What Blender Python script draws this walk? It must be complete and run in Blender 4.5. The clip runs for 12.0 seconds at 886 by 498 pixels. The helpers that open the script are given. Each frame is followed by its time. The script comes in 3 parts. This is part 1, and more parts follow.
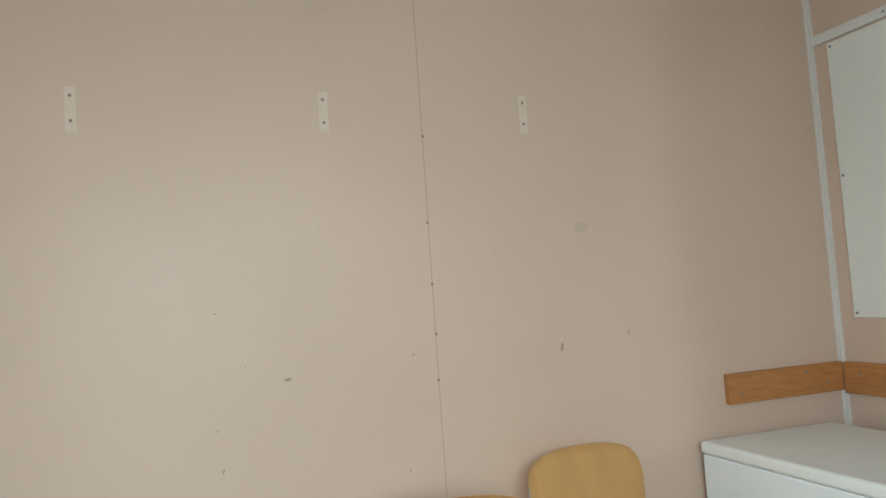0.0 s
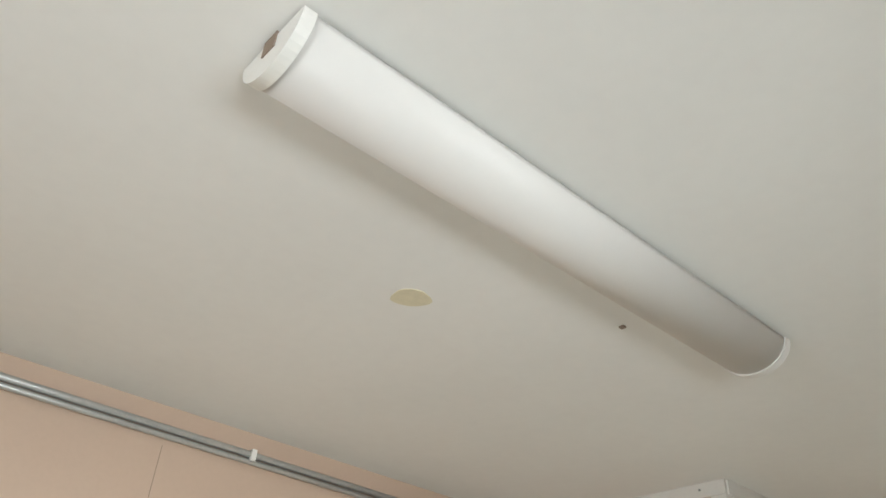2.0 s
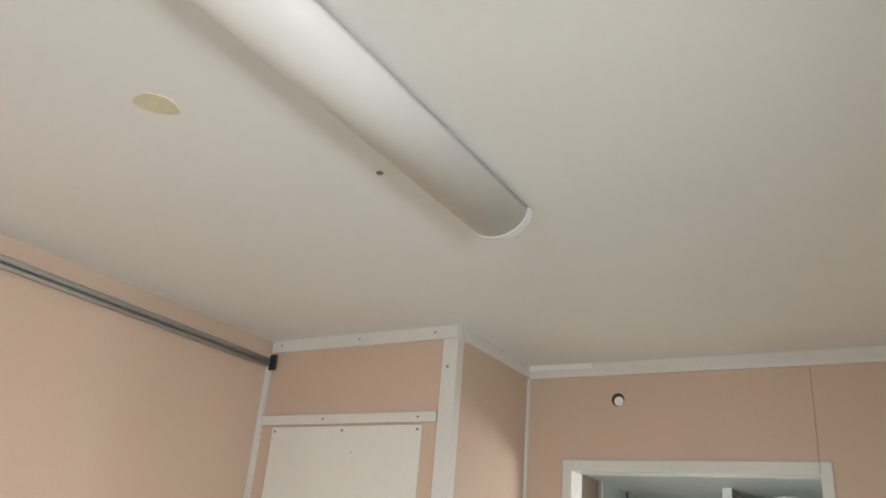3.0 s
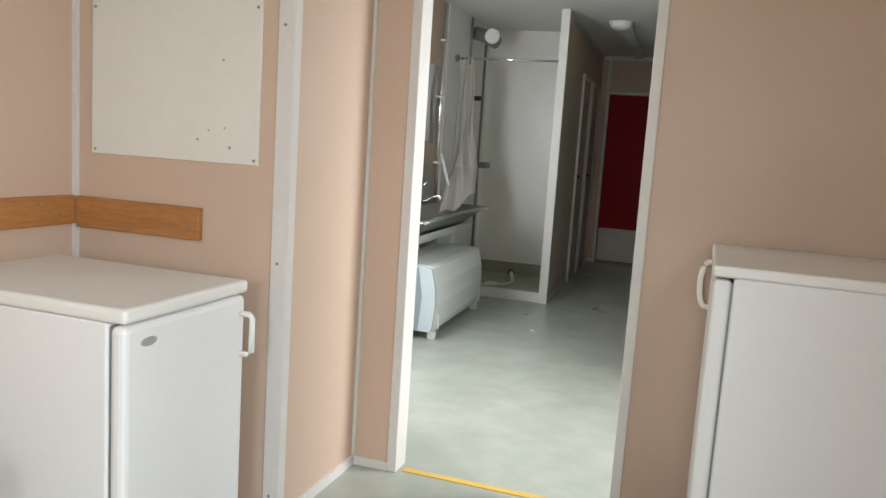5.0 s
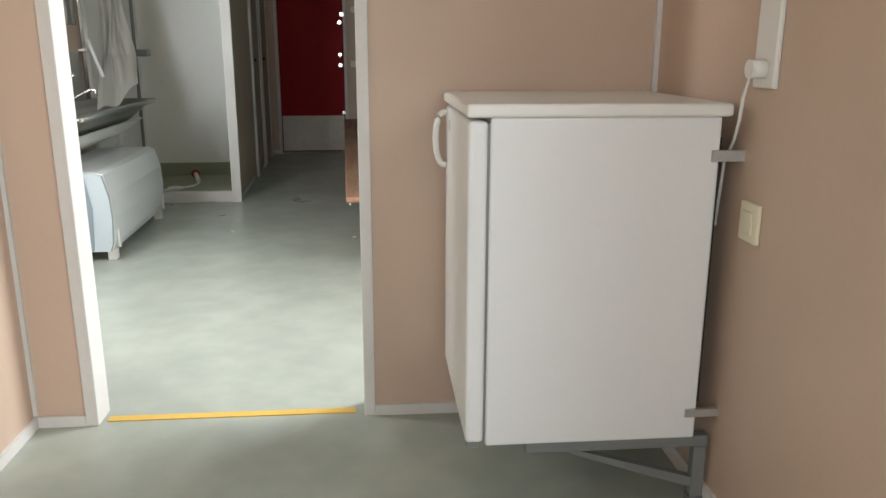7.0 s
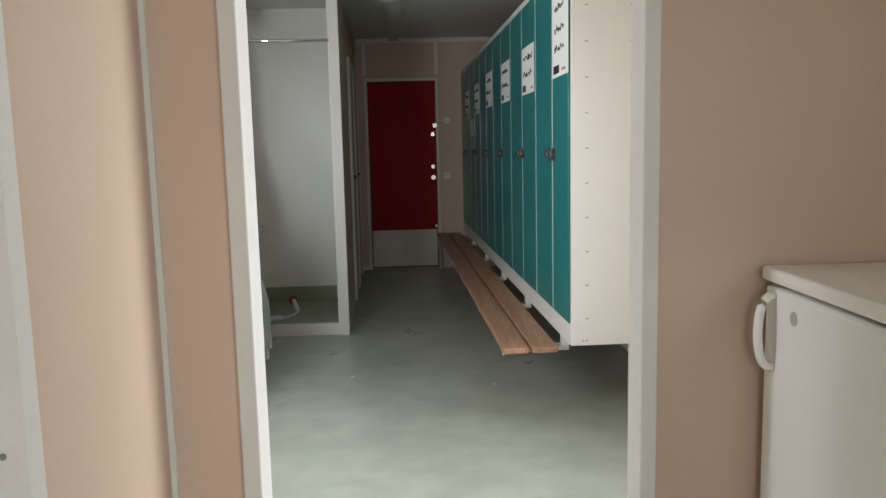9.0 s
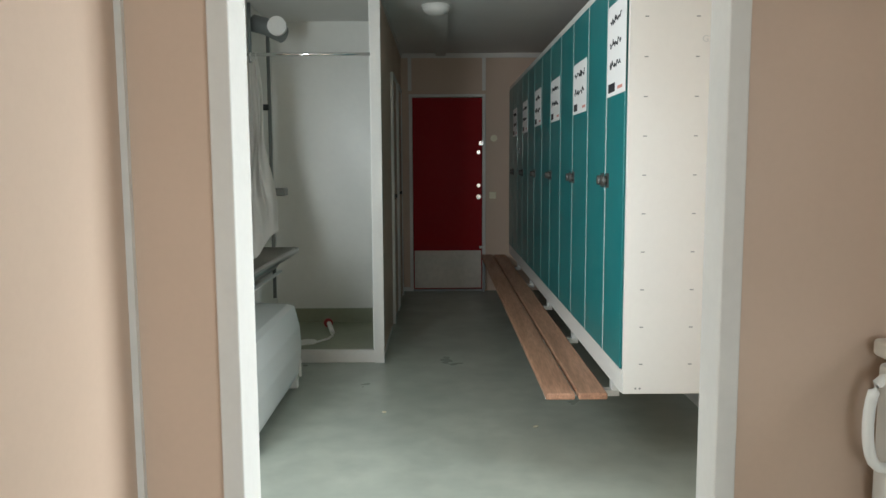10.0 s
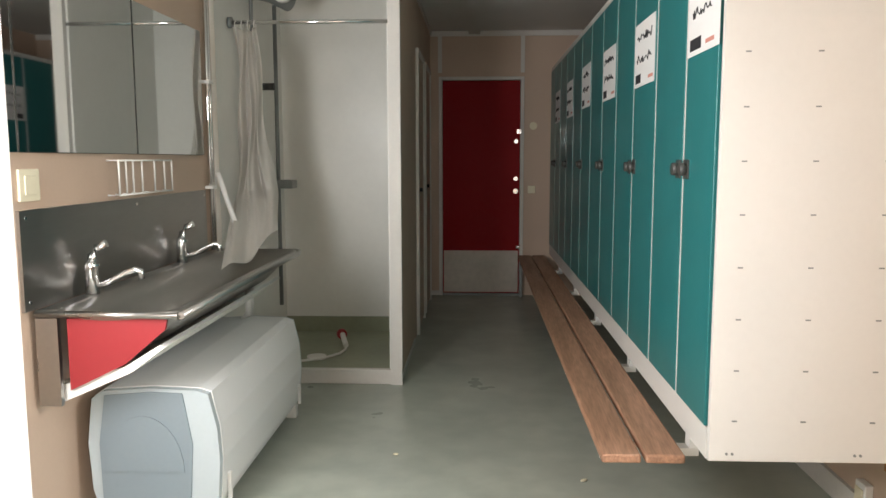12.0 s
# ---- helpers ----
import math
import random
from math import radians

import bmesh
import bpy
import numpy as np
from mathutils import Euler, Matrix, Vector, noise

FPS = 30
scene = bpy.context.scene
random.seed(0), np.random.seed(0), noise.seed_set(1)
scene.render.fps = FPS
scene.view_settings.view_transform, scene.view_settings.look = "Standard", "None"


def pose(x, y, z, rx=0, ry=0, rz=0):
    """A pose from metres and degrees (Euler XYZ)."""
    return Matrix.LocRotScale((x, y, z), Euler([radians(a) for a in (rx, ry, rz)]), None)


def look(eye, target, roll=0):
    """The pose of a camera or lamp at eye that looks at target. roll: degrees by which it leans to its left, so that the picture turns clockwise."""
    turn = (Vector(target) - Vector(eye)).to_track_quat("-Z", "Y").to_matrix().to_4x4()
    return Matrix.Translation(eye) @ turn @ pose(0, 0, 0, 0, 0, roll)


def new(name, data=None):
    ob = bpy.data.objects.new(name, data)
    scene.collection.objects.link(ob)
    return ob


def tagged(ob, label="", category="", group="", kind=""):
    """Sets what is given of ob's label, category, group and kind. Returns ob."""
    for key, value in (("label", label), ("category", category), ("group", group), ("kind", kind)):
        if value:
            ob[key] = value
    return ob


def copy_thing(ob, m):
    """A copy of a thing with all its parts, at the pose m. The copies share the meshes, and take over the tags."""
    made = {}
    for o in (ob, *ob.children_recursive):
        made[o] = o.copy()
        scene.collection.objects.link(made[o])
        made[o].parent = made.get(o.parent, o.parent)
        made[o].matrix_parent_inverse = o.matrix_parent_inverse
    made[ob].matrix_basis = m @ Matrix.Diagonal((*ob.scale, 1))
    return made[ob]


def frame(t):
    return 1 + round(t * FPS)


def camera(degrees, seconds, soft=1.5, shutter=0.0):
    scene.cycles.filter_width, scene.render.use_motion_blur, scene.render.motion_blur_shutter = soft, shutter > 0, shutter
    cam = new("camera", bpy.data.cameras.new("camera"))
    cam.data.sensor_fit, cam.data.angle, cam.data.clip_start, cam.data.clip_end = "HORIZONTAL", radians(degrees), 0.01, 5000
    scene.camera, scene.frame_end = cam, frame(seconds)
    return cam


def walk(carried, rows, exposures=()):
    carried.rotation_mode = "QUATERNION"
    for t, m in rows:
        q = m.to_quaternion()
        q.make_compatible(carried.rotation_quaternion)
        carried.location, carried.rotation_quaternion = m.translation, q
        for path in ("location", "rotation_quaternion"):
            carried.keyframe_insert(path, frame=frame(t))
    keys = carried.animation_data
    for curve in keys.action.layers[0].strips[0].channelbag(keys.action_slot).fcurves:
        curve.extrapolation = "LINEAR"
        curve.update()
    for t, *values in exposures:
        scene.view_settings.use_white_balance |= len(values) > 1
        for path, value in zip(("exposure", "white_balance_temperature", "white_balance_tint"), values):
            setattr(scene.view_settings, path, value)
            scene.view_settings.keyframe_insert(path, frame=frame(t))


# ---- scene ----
cam = camera(60.0, 12.0)
PATH = [
    (0, (0.680, -2.708, 1.334), (-1.209, -2.062, 1.459), -4.0),
    (0.5, (0.698, -2.801, 1.484), (-1.159, -2.131, 1.804), -2.8),
    (0.6, (0.709, -2.803, 1.503), (-1.151, -2.167, 1.872), -3.2),
    (1, (0.725, -2.748, 1.582), (-1.098, -2.095, 2.084), -0.8),
    (1.5, (0.726, -2.748, 1.616), (-0.899, -1.890, 2.404), 1.5),
    (2, (0.645, -2.794, 1.640), (-0.628, -1.735, 2.761), 3.9),
    (2.5, (0.723, -2.764, 1.676), (-0.475, -1.565, 2.737), 6.5),
    (2.7, (0.705, -2.724, 1.707), (-0.418, -1.369, 2.658), 5.5),
    (3, (0.688, -2.714, 1.687), (-0.300, -1.151, 2.450), 5.0),
    (3.5, (0.637, -2.669, 1.672), (-0.159, -0.877, 2.066), 3.8),
    (3.6, (0.646, -2.682, 1.663), (-0.134, -0.870, 1.987), 3.4),
    (3.7, (0.634, -2.667, 1.666), (-0.131, -0.838, 1.929), 3.8),
    (5.3, (0.659, -2.653, 1.193), (0.068, -0.781, 0.811), 3.9),
    (5.5, (0.668, -2.645, 1.167), (0.166, -0.763, 0.714), 3.3),
    (6, (0.682, -2.570, 1.134), (0.462, -0.653, 0.605), 2.1),
    (6.5, (0.620, -2.395, 1.106), (0.677, -0.467, 0.576), 1.0),
    (6.7, (0.565, -2.346, 1.110), (0.728, -0.420, 0.594), 0.7),
    (8.3, (0.090, -1.740, 1.184), (0.215, 0.218, 0.792), -2.2),
    (8.5, (0.023, -1.674, 1.186), (0.129, 0.297, 0.859), -1.8),
    (9, (-0.030, -1.589, 1.270), (0.024, 0.393, 1.012), -1.3),
    (9.5, (0.008, -1.640, 1.294), (-0.036, 0.350, 1.098), -0.5),
    (10, (0.008, -1.296, 1.303), (-0.059, 0.691, 1.085), -0.3),
    (10.5, (-0.030, -0.970, 1.293), (-0.120, 1.016, 1.072), -0.2),
    (11, (-0.012, -0.739, 1.283), (-0.134, 1.244, 1.056), -0.2),
    (11.5, (0.023, -0.578, 1.271), (-0.126, 1.403, 1.040), -0.2),
    (12, (0.027, -0.524, 1.267), (-0.137, 1.456, 1.035), -0.1),
]
walk(cam, [(t, look(eye, target, roll)) for t, eye, target, roll in PATH],
     exposures=((0, -0.35, 5800, -2), (0.8, -0.4, 5750, -3), (1.3, -0.02, 5850, -2), (2.5, 0.0, 6450, 9), (3.7, 0.1, 6200, 6), (5.3, -0.05, 6400, 10), (6.7, 0.05, 6400, 10), (8.5, -0.4, 6550, 10), (9.5, -0.25, 6250, 6), (10.5, -0.1, 6200, 4), (12.0, 0.2, 6850, 13)))

# ---- world and light ----
world = bpy.data.worlds.new("world")
scene.world = world
world.use_nodes = True
wn = world.node_tree
sky = wn.nodes.new("ShaderNodeTexSky")
sky.sky_type, sky.sun_disc, sky.sun_elevation, sky.sun_rotation = "NISHITA", False, radians(35), radians(90)
wn.nodes["Background"].inputs["Strength"].default_value = 0.12
wn.links.new(sky.outputs[0], wn.nodes["Background"].inputs["Color"])


def window_light(name, m, w, h, watts, colour):
    d = bpy.data.lights.new(name, "AREA")
    d.shape, d.size, d.size_y, d.energy, d.color = "RECTANGLE", w, h, watts, colour
    ob = new(name, d)
    ob.matrix_world = m
    return ob


SKEW = Matrix.Rotation(radians(2.2), 4, "Z")
window_light("window_light_room", look((1.78, -2.75, 1.82), (-0.6, -2.5, 0.8)), 1.6, 1.2, 120, (0.93, 0.97, 1.0))
window_light("window_light_south", look((-0.2, -4.65, 1.62), (0.95, -2.3, 1.15)), 1.5, 1.2, 70, (0.95, 0.98, 1.0))
window_light("window_light_changing", SKEW @ look((2.0, 0.95, 2.0), (-0.6, 0.3, 0.1)), 1.7, 1.4, 275, (0.93, 0.97, 1.0))
# fill lamp added to brighten the shower and lockers, no known source there
window_light("added_fill_changing_west", SKEW @ look((-1.37, 0.55, 1.46), (-0.25, 2.4, 1.1)), 0.75, 0.95, 60, (0.93, 0.97, 1.0))


# ---- materials ----
def material(name, colour, rough=0.5, metal=0.0, grain=40.0, vary=0.08, bump=0.05, stretch=(1, 1, 1), stains=0.06, darker=None, spec=0.5):
    m = bpy.data.materials.new(name)
    m.use_nodes = True
    t = m.node_tree
    b = t.nodes["Principled BSDF"]
    co = t.nodes.new("ShaderNodeTexCoord")
    geo = t.nodes.new("ShaderNodeNewGeometry")
    mp = t.nodes.new("ShaderNodeMapping")
    mp.inputs["Scale"].default_value = stretch
    t.links.new(geo.outputs["Position"], mp.inputs["Vector"])
    fine, wide = t.nodes.new("ShaderNodeTexNoise"), t.nodes.new("ShaderNodeTexNoise")
    fine.inputs["Scale"].default_value, fine.inputs["Detail"].default_value = grain, 5
    wide.inputs["Scale"].default_value, wide.inputs["Detail"].default_value = 2.3, 4
    t.links.new(mp.outputs[0], fine.inputs["Vector"])
    t.links.new(mp.outputs[0], wide.inputs["Vector"])
    dark = darker or tuple(c * 0.6 for c in colour)
    last = None
    for tex, amount in ((fine, vary), (wide, stains)):
        ramp = t.nodes.new("ShaderNodeMapRange")
        ramp.inputs["From Min"].default_value, ramp.inputs["From Max"].default_value = 0.38, 0.68
        ramp.inputs["To Max"].default_value = amount
        t.links.new(tex.outputs["Fac"], ramp.inputs["Value"])
        mix = t.nodes.new("ShaderNodeMix")
        mix.data_type = "RGBA"
        t.links.new(ramp.outputs[0], mix.inputs[0])
        if last is None:
            mix.inputs[6].default_value = (*colour, 1)
        else:
            t.links.new(last, mix.inputs[6])
        mix.inputs[7].default_value = (*dark, 1)
        last = mix.outputs[2]
    t.links.new(last, b.inputs["Base Color"])
    b.inputs["Metallic"].default_value = metal
    b.inputs["Specular IOR Level"].default_value = spec
    rr = t.nodes.new("ShaderNodeMapRange")
    rr.inputs["To Min"].default_value, rr.inputs["To Max"].default_value = max(0.02, rough - 0.08), min(1, rough + 0.1)
    t.links.new(wide.outputs["Fac"], rr.inputs["Value"])
    t.links.new(rr.outputs[0], b.inputs["Roughness"])
    if bump:
        bp = t.nodes.new("ShaderNodeBump")
        bp.inputs["Strength"].default_value, bp.inputs["Distance"].default_value = bump, 0.004
        t.links.new(fine.outputs["Fac"], bp.inputs["Height"])
        t.links.new(bp.outputs[0], b.inputs["Normal"])
    return m


WALL = material("painted_wall", (0.585, 0.44, 0.335), 0.5, grain=70, vary=0.05, stains=0.12, bump=0.04)
CEIL = material("ceiling_paint", (0.78, 0.77, 0.74), 0.6, grain=30, vary=0.04, stains=0.08)
FLOOR = material("vinyl_floor", (0.41, 0.44, 0.375), 0.3, grain=7, vary=0.45, stains=0.5, bump=0.02, darker=(0.27, 0.29, 0.25), spec=0.5)
TRIM = material("white_trim", (0.68, 0.66, 0.62), 0.45, grain=50, vary=0.08, stains=0.12)
BOARD = material("white_board", (0.74, 0.72, 0.66), 0.4, grain=30, vary=0.06, stains=0.14)
ENAMEL = material("white_enamel", (0.80, 0.81, 0.80), 0.3, grain=60, vary=0.03, stains=0.02, bump=0.01)
WHITE = material("white_plastic", (0.80, 0.79, 0.75), 0.4, grain=60, vary=0.04, stains=0.06, bump=0.01)
WET = material("wet_room_panel", (0.82, 0.82, 0.77), 0.35, grain=25, vary=0.05, stains=0.1)
TRAY = material("shower_floor", (0.30, 0.32, 0.22), 0.45, grain=20, vary=0.2, stains=0.3)
TEAL = material("teal_locker_paint", (0.018, 0.18, 0.185), 0.3, grain=60, vary=0.06, stains=0.12, bump=0.02)
LOCKER = material("locker_frame_paint", (0.68, 0.665, 0.63), 0.45, grain=50, vary=0.04, stains=0.08)
RED = material("red_door_paint", (0.30, 0.004, 0.008), 0.5, grain=40, vary=0.1, stains=0.15, bump=0.02, spec=0.12)
REDP = material("red_panel", (0.31, 0.025, 0.03), 0.4, grain=40, vary=0.08, stains=0.1)
STEEL = material("stainless_steel", (0.43, 0.42, 0.40), 0.28, 1.0, grain=50, vary=0.12, stains=0.2, bump=0.03, stretch=(1, 0.2, 1))
DULL = material("scuffed_metal_plate", (0.52, 0.48, 0.42), 0.5, 0.4, grain=20, vary=0.25, stains=0.35)
CHROME = material("chrome", (0.8, 0.8, 0.8), 0.12, 1.0, vary=0.02, stains=0.03, bump=0)
GALV = material("galvanised_steel", (0.56, 0.57, 0.56), 0.34, 0.6, grain=60, vary=0.2, stains=0.2)
GREY = material("grey_tube", (0.24, 0.255, 0.25), 0.45, 0.3, grain=60, vary=0.1, stains=0.2)
LATCH = material("dark_latch", (0.07, 0.07, 0.065), 0.45, 0.2, vary=0.1)
BLACK = material("black_plastic", (0.02, 0.02, 0.02), 0.5, vary=0.1)
PINE = material("pine", (0.46, 0.2, 0.06), 0.5, grain=14, vary=0.45, stains=0.3, stretch=(1, 1, 9), darker=(0.22, 0.09, 0.03), bump=0.08)
BENCH = material("bench_wood", (0.46, 0.25, 0.155), 0.5, grain=16, vary=0.5, stains=0.35, stretch=(9, 0.7, 9), darker=(0.15, 0.075, 0.045), bump=0.12)
PLY = material("plywood", (0.72, 0.44, 0.17), 0.4, grain=20, vary=0.2, stains=0.1, stretch=(1, 1, 0.2), darker=(0.42, 0.24, 0.08), bump=0.02)
TAPE = material("yellow_tape", (0.72, 0.46, 0.09), 0.45, grain=60, vary=0.25, stains=0.3, darker=(0.5, 0.36, 0.15))
FILLER = material("yellowed_filler", (0.68, 0.62, 0.45), 0.7, grain=50, vary=0.2)
PATCH = material("bare_patch", (0.64, 0.53, 0.42), 0.6, grain=60, vary=0.15)
SEAM = material("dark_joint", (0.26, 0.2, 0.155), 0.8)
SCUFF = material("scuff_mark", (0.33, 0.26, 0.2), 0.7)
SMEAR = material("wall_smear", (0.54, 0.41, 0.315), 0.6, grain=60, vary=0.3)
FABRIC = material("shower_curtain_cloth", (0.78, 0.75, 0.69), 0.75, grain=90, vary=0.06, stains=0.12)
BLUEGREY = material("blue_grey_plastic", (0.22, 0.27, 0.30), 0.4, grain=60, vary=0.05, stains=0.08, bump=0.01)
PALEBLUE = material("pale_blue_plastic", (0.44, 0.50, 0.52), 0.4, grain=60, vary=0.05, stains=0.06, bump=0.01)
PAPER = material("paper", (0.78, 0.77, 0.76), 0.7, grain=80, vary=0.03)
INK = material("ink", (0.02, 0.02, 0.025), 0.6)
PINKINK = material("red_ink", (0.6, 0.25, 0.2), 0.6)
MIRROR = material("mirror_glass", (0.78, 0.8, 0.79), -0.06, 1.0, vary=0.02, stains=0.03, bump=0)
CREAM = material("cream_plastic", (0.8, 0.74, 0.55), 0.35, vary=0.03)
DIFFUSER = material("lamp_diffuser", (0.72, 0.70, 0.67), 0.45, vary=0.02, stains=0.06, bump=0)


# ---- mesh helpers ----
def box(bm, x0, x1, y0, y1, z0, z1, bevel=0.0):
    r = bmesh.ops.create_cube(bm, size=1)
    vs = r["verts"]
    for v in vs:
        v.co = Vector(((x0 + x1) / 2 + v.co.x * (x1 - x0), (y0 + y1) / 2 + v.co.y * (y1 - y0), (z0 + z1) / 2 + v.co.z * (z1 - z0)))
    if bevel:
        es = list({e for v in vs for e in v.link_edges})
        bmesh.ops.bevel(bm, geom=es, offset=bevel, segments=3, profile=0.5, affect="EDGES")
    return bm


def tube(bm, pts, r, seg=10):
    """A round bar along the points."""
    pts = [Vector(p) for p in pts]
    rings = []
    for i, p in enumerate(pts):
        d = (pts[min(i + 1, len(pts) - 1)] - pts[max(i - 1, 0)]).normalized()
        side = d.cross(Vector((0, 0, 1)) if abs(d.z) < 0.9 else Vector((1, 0, 0))).normalized()
        up = side.cross(d)
        rings.append([bm.verts.new(p + r * (math.cos(a) * side + math.sin(a) * up)) for a in [k * math.tau / seg for k in range(seg)]])
    for a, b in zip(rings, rings[1:]):
        for k in range(seg):
            bm.faces.new((a[k], a[(k + 1) % seg], b[(k + 1) % seg], b[k])).smooth = True
    bm.faces.new(rings[0]), bm.faces.new(rings[-1])
    bmesh.ops.recalc_face_normals(bm, faces=bm.faces[:])
    return bm


def prism(bm, outline, axis, a, b):
    """Pulls a closed outline of two coordinates along the third axis from a to b."""
    def at(p, t):
        return {"x": (t, p[0], p[1]), "y": (p[0], t, p[1]), "z": (p[0], p[1], t)}[axis]
    lo, hi = [bm.verts.new(at(p, a)) for p in outline], [bm.verts.new(at(p, b)) for p in outline]
    n = len(outline)
    bm.faces.new(lo), bm.faces.new(hi)
    for i in range(n):
        bm.faces.new((lo[i], lo[(i + 1) % n], hi[(i + 1) % n], hi[i]))
    bmesh.ops.recalc_face_normals(bm, faces=bm.faces[:])
    return bm


def part(name, bm, mat, parent=None, label="", smooth=False):
    me = bpy.data.meshes.new(name)
    if smooth:
        for f in bm.faces:
            f.smooth = True
    bm.to_mesh(me)
    bm.free()
    me.materials.append(mat)
    ob = new(name, me)
    if parent is not None:
        ob.parent = parent
    if label:
        ob["label"] = label
    return ob


def cube(name, dims, mat, parent=None, label="", bevel=0.0):
    return part(name, box(bmesh.new(), *dims, bevel), mat, parent, label)


def thing(name, label, category, place=(0, 0, 0), group="", m=None):
    ob = new(name)
    ob.matrix_world = m @ Matrix.Translation(place) if m is not None else Matrix.Translation(place)
    ob.empty_display_size = 0.05
    return tagged(ob, label, category, group)


def structure(name, parts, mat, label, category, m=None):
    bm = bmesh.new()
    for p in parts:
        box(bm, *p)
    ob = part(name, bm, mat)
    if m is not None:
        ob.matrix_world = m
    return tagged(ob, label, category, kind="structure")


# ---- room with fridges: setting ----
H1, H2 = 2.44, 2.42
structure("floor", [(-2.6, 2.6, -4.6, 8.2, -0.12, 0)], FLOOR, "grey-green worn vinyl floor through both rooms", "floor")
structure("ceiling", [(-1.6, 1.5, -4.4, 0.04, H1, H1 + 0.1)], CEIL, "white painted flat ceiling of the front room", "ceiling")
structure("wall_west", [(-1.51, -1.412, -4.3, 0.04, 0, H1)], WALL, "beige-pink painted panel wall with scuffs", "wall")
structure("wall_east", [(1.31, 1.41, -4.3, -3.4, 0, H1), (1.31, 1.41, -1.9, 0.0, 0, H1), (1.31, 1.41, -3.4, -1.9, 0, 0.95), (1.31, 1.41, -3.4, -1.9, 1.97, H1)],
          WALL, "beige-pink painted wall with a window opening", "wall")
structure("wall_south", [(-1.412, -0.35, -4.3, -4.2, 0, H1), (1.15, 1.31, -4.3, -4.2, 0, H1), (-0.35, 1.15, -4.3, -4.2, 0, 0.95), (-0.35, 1.15, -4.3, -4.2, 1.97, H1)], WALL, "beige-pink painted end wall with a window", "wall")
structure("wall_partition", [(-1.412, -0.392, 0, 0.08, 0, H1), (0.432, 1.31, 0, 0.08, 0, H1), (-0.392, 0.432, 0, 0.08, 2.05, H1)],
          WALL, "beige-pink partition wall with a doorway", "wall")
structure("wall_boxing", [(-1.412, -0.578, -0.57, 0.0, 0, H1)], WALL, "beige-pink boxed-in corner projecting from the wall", "wall")
structure("baseboard", [(-0.578, -0.566, -0.52, 0, 0, 0.035), (-0.566, -0.425, -0.012, 0, 0, 0.035), (0.465, 1.31, -0.012, 0, 0, 0.035),
                        (-0.66, -0.625, -0.582, -0.57, 0, 0.03), (1.298, 1.31, -4.2, -0.012, 0, 0.05)], TRIM, "low white baseboard strips", "baseboard")
structure("trim_boxing_corner", [(-0.628, -0.574, -0.576, -0.57, 0, H1 - 0.045), (-0.578, -0.572, -0.5755, -0.535, 0, H1 - 0.045)], TRIM, "white screwed corner strip", "trim")
structure("trim_cornice", [(-1.4, -0.572, -0.582, -0.57, H1 - 0.045, H1), (-0.578, -0.566, -0.57, -0.012, H1 - 0.045, H1), (-0.566, 1.31, -0.012, 0, H1 - 0.05, H1)], TRIM, "off-white ceiling trim strips", "trim")
structure("trim_corner_beads", [(-1.412, -1.396, -0.586, -0.57, 0.03, H1 - 0.05), (-0.578, -0.566, -0.012, 0.0, 0.04, H1 - 0.05), (1.295, 1.31, -0.015, 0, 0.05, H1 - 0.05)],
          TRIM, "narrow white corner beads", "trim")
structure("trim_wall_joint", [(-1.4125, -1.4115, -2.0329, -2.0318, 0, 2.33)], SEAM, "thin dark joint between wall panels", "trim")
structure("trim_partition_joint", [(0.428, 0.4295, -0.0012, 0.001, 2.087, H1 - 0.05)], SEAM, "thin dark joint above the doorway", "trim")

frame_1 = thing("door_frame", "white painted doorway frame without a door", "door frame")
for n, d in (("left_jamb", (-0.425, -0.387, -0.012, 0.092, 0, 2.084)), ("right_jamb", (0.43, 0.465, -0.012, 0.092, 0, 2.084)), ("head", (-0.387, 0.43, -0.012, 0.092, 2.044, 2.084))):
    cube("jamb" if n != "head" else "head", d, TRIM, frame_1, bevel=0.003)
tagged(cube("floor_tape", (-0.37, 0.40, 0.012, 0.045, 0.0, 0.004), TAPE), "worn yellow tape stripe across the threshold", "floor tape")

win = thing("window_1", "white framed window in the outer wall", "window")
win["kind"] = "structure"


def window_parts(parent, x, y0, y1, z0, z1):
    for d in ((x, x + 0.05, y0, y0 + 0.05, z0, z1), (x, x + 0.05, y1 - 0.05, y1, z0, z1), (x, x + 0.05, y0 + 0.05, y1 - 0.05, z0, z0 + 0.05), (x, x + 0.05, y0 + 0.05, y1 - 0.05, z1 - 0.05, z1)):
        cube("window_frame", d, TRIM, parent)


window_parts(win, 1.33, -3.4, -1.9, 0.95, 1.97)

# notice board panel and pine rails
board = thing("wall_board", "off-white screwed wall board with old screw holes", "board", (-1.01, -0.57, 1.17))
cube("panel", (-0.325, 0.325, -0.008, 0, 0, 0.94), BOARD, board, bevel=0.002)
for sx in (-0.31, 0, 0.31):
    for z in (0.015, 0.48, 0.925):
        if sx == 0 and z != 0.925:
            continue
        cube("screw", (sx - 0.004, sx + 0.004, -0.0105, -0.008, z - 0.004, z + 0.004), GREY, board)
for sx, z, r in ((-0.02, 0.56, 0.011), (0.1, 0.07, 0.007), (0.14, 0.1, 0.005), (0.2, 0.11, 0.005), (0.22, 0.05, 0.008), (0.19, 0.32, 0.007), (0.05, 0.85, 0.004), (0.12, 0.68, 0.004)):
    part("mark", tube(bmesh.new(), [(sx, -0.0088, z), (sx, -0.0075, z)], r * 0.62, 9), SCUFF, board, "brown screw hole")
strip = cube("wall_strip", (-1.396, -0.632, -0.582, -0.57, 2.118, 2.152), TRIM, bevel=0.002)
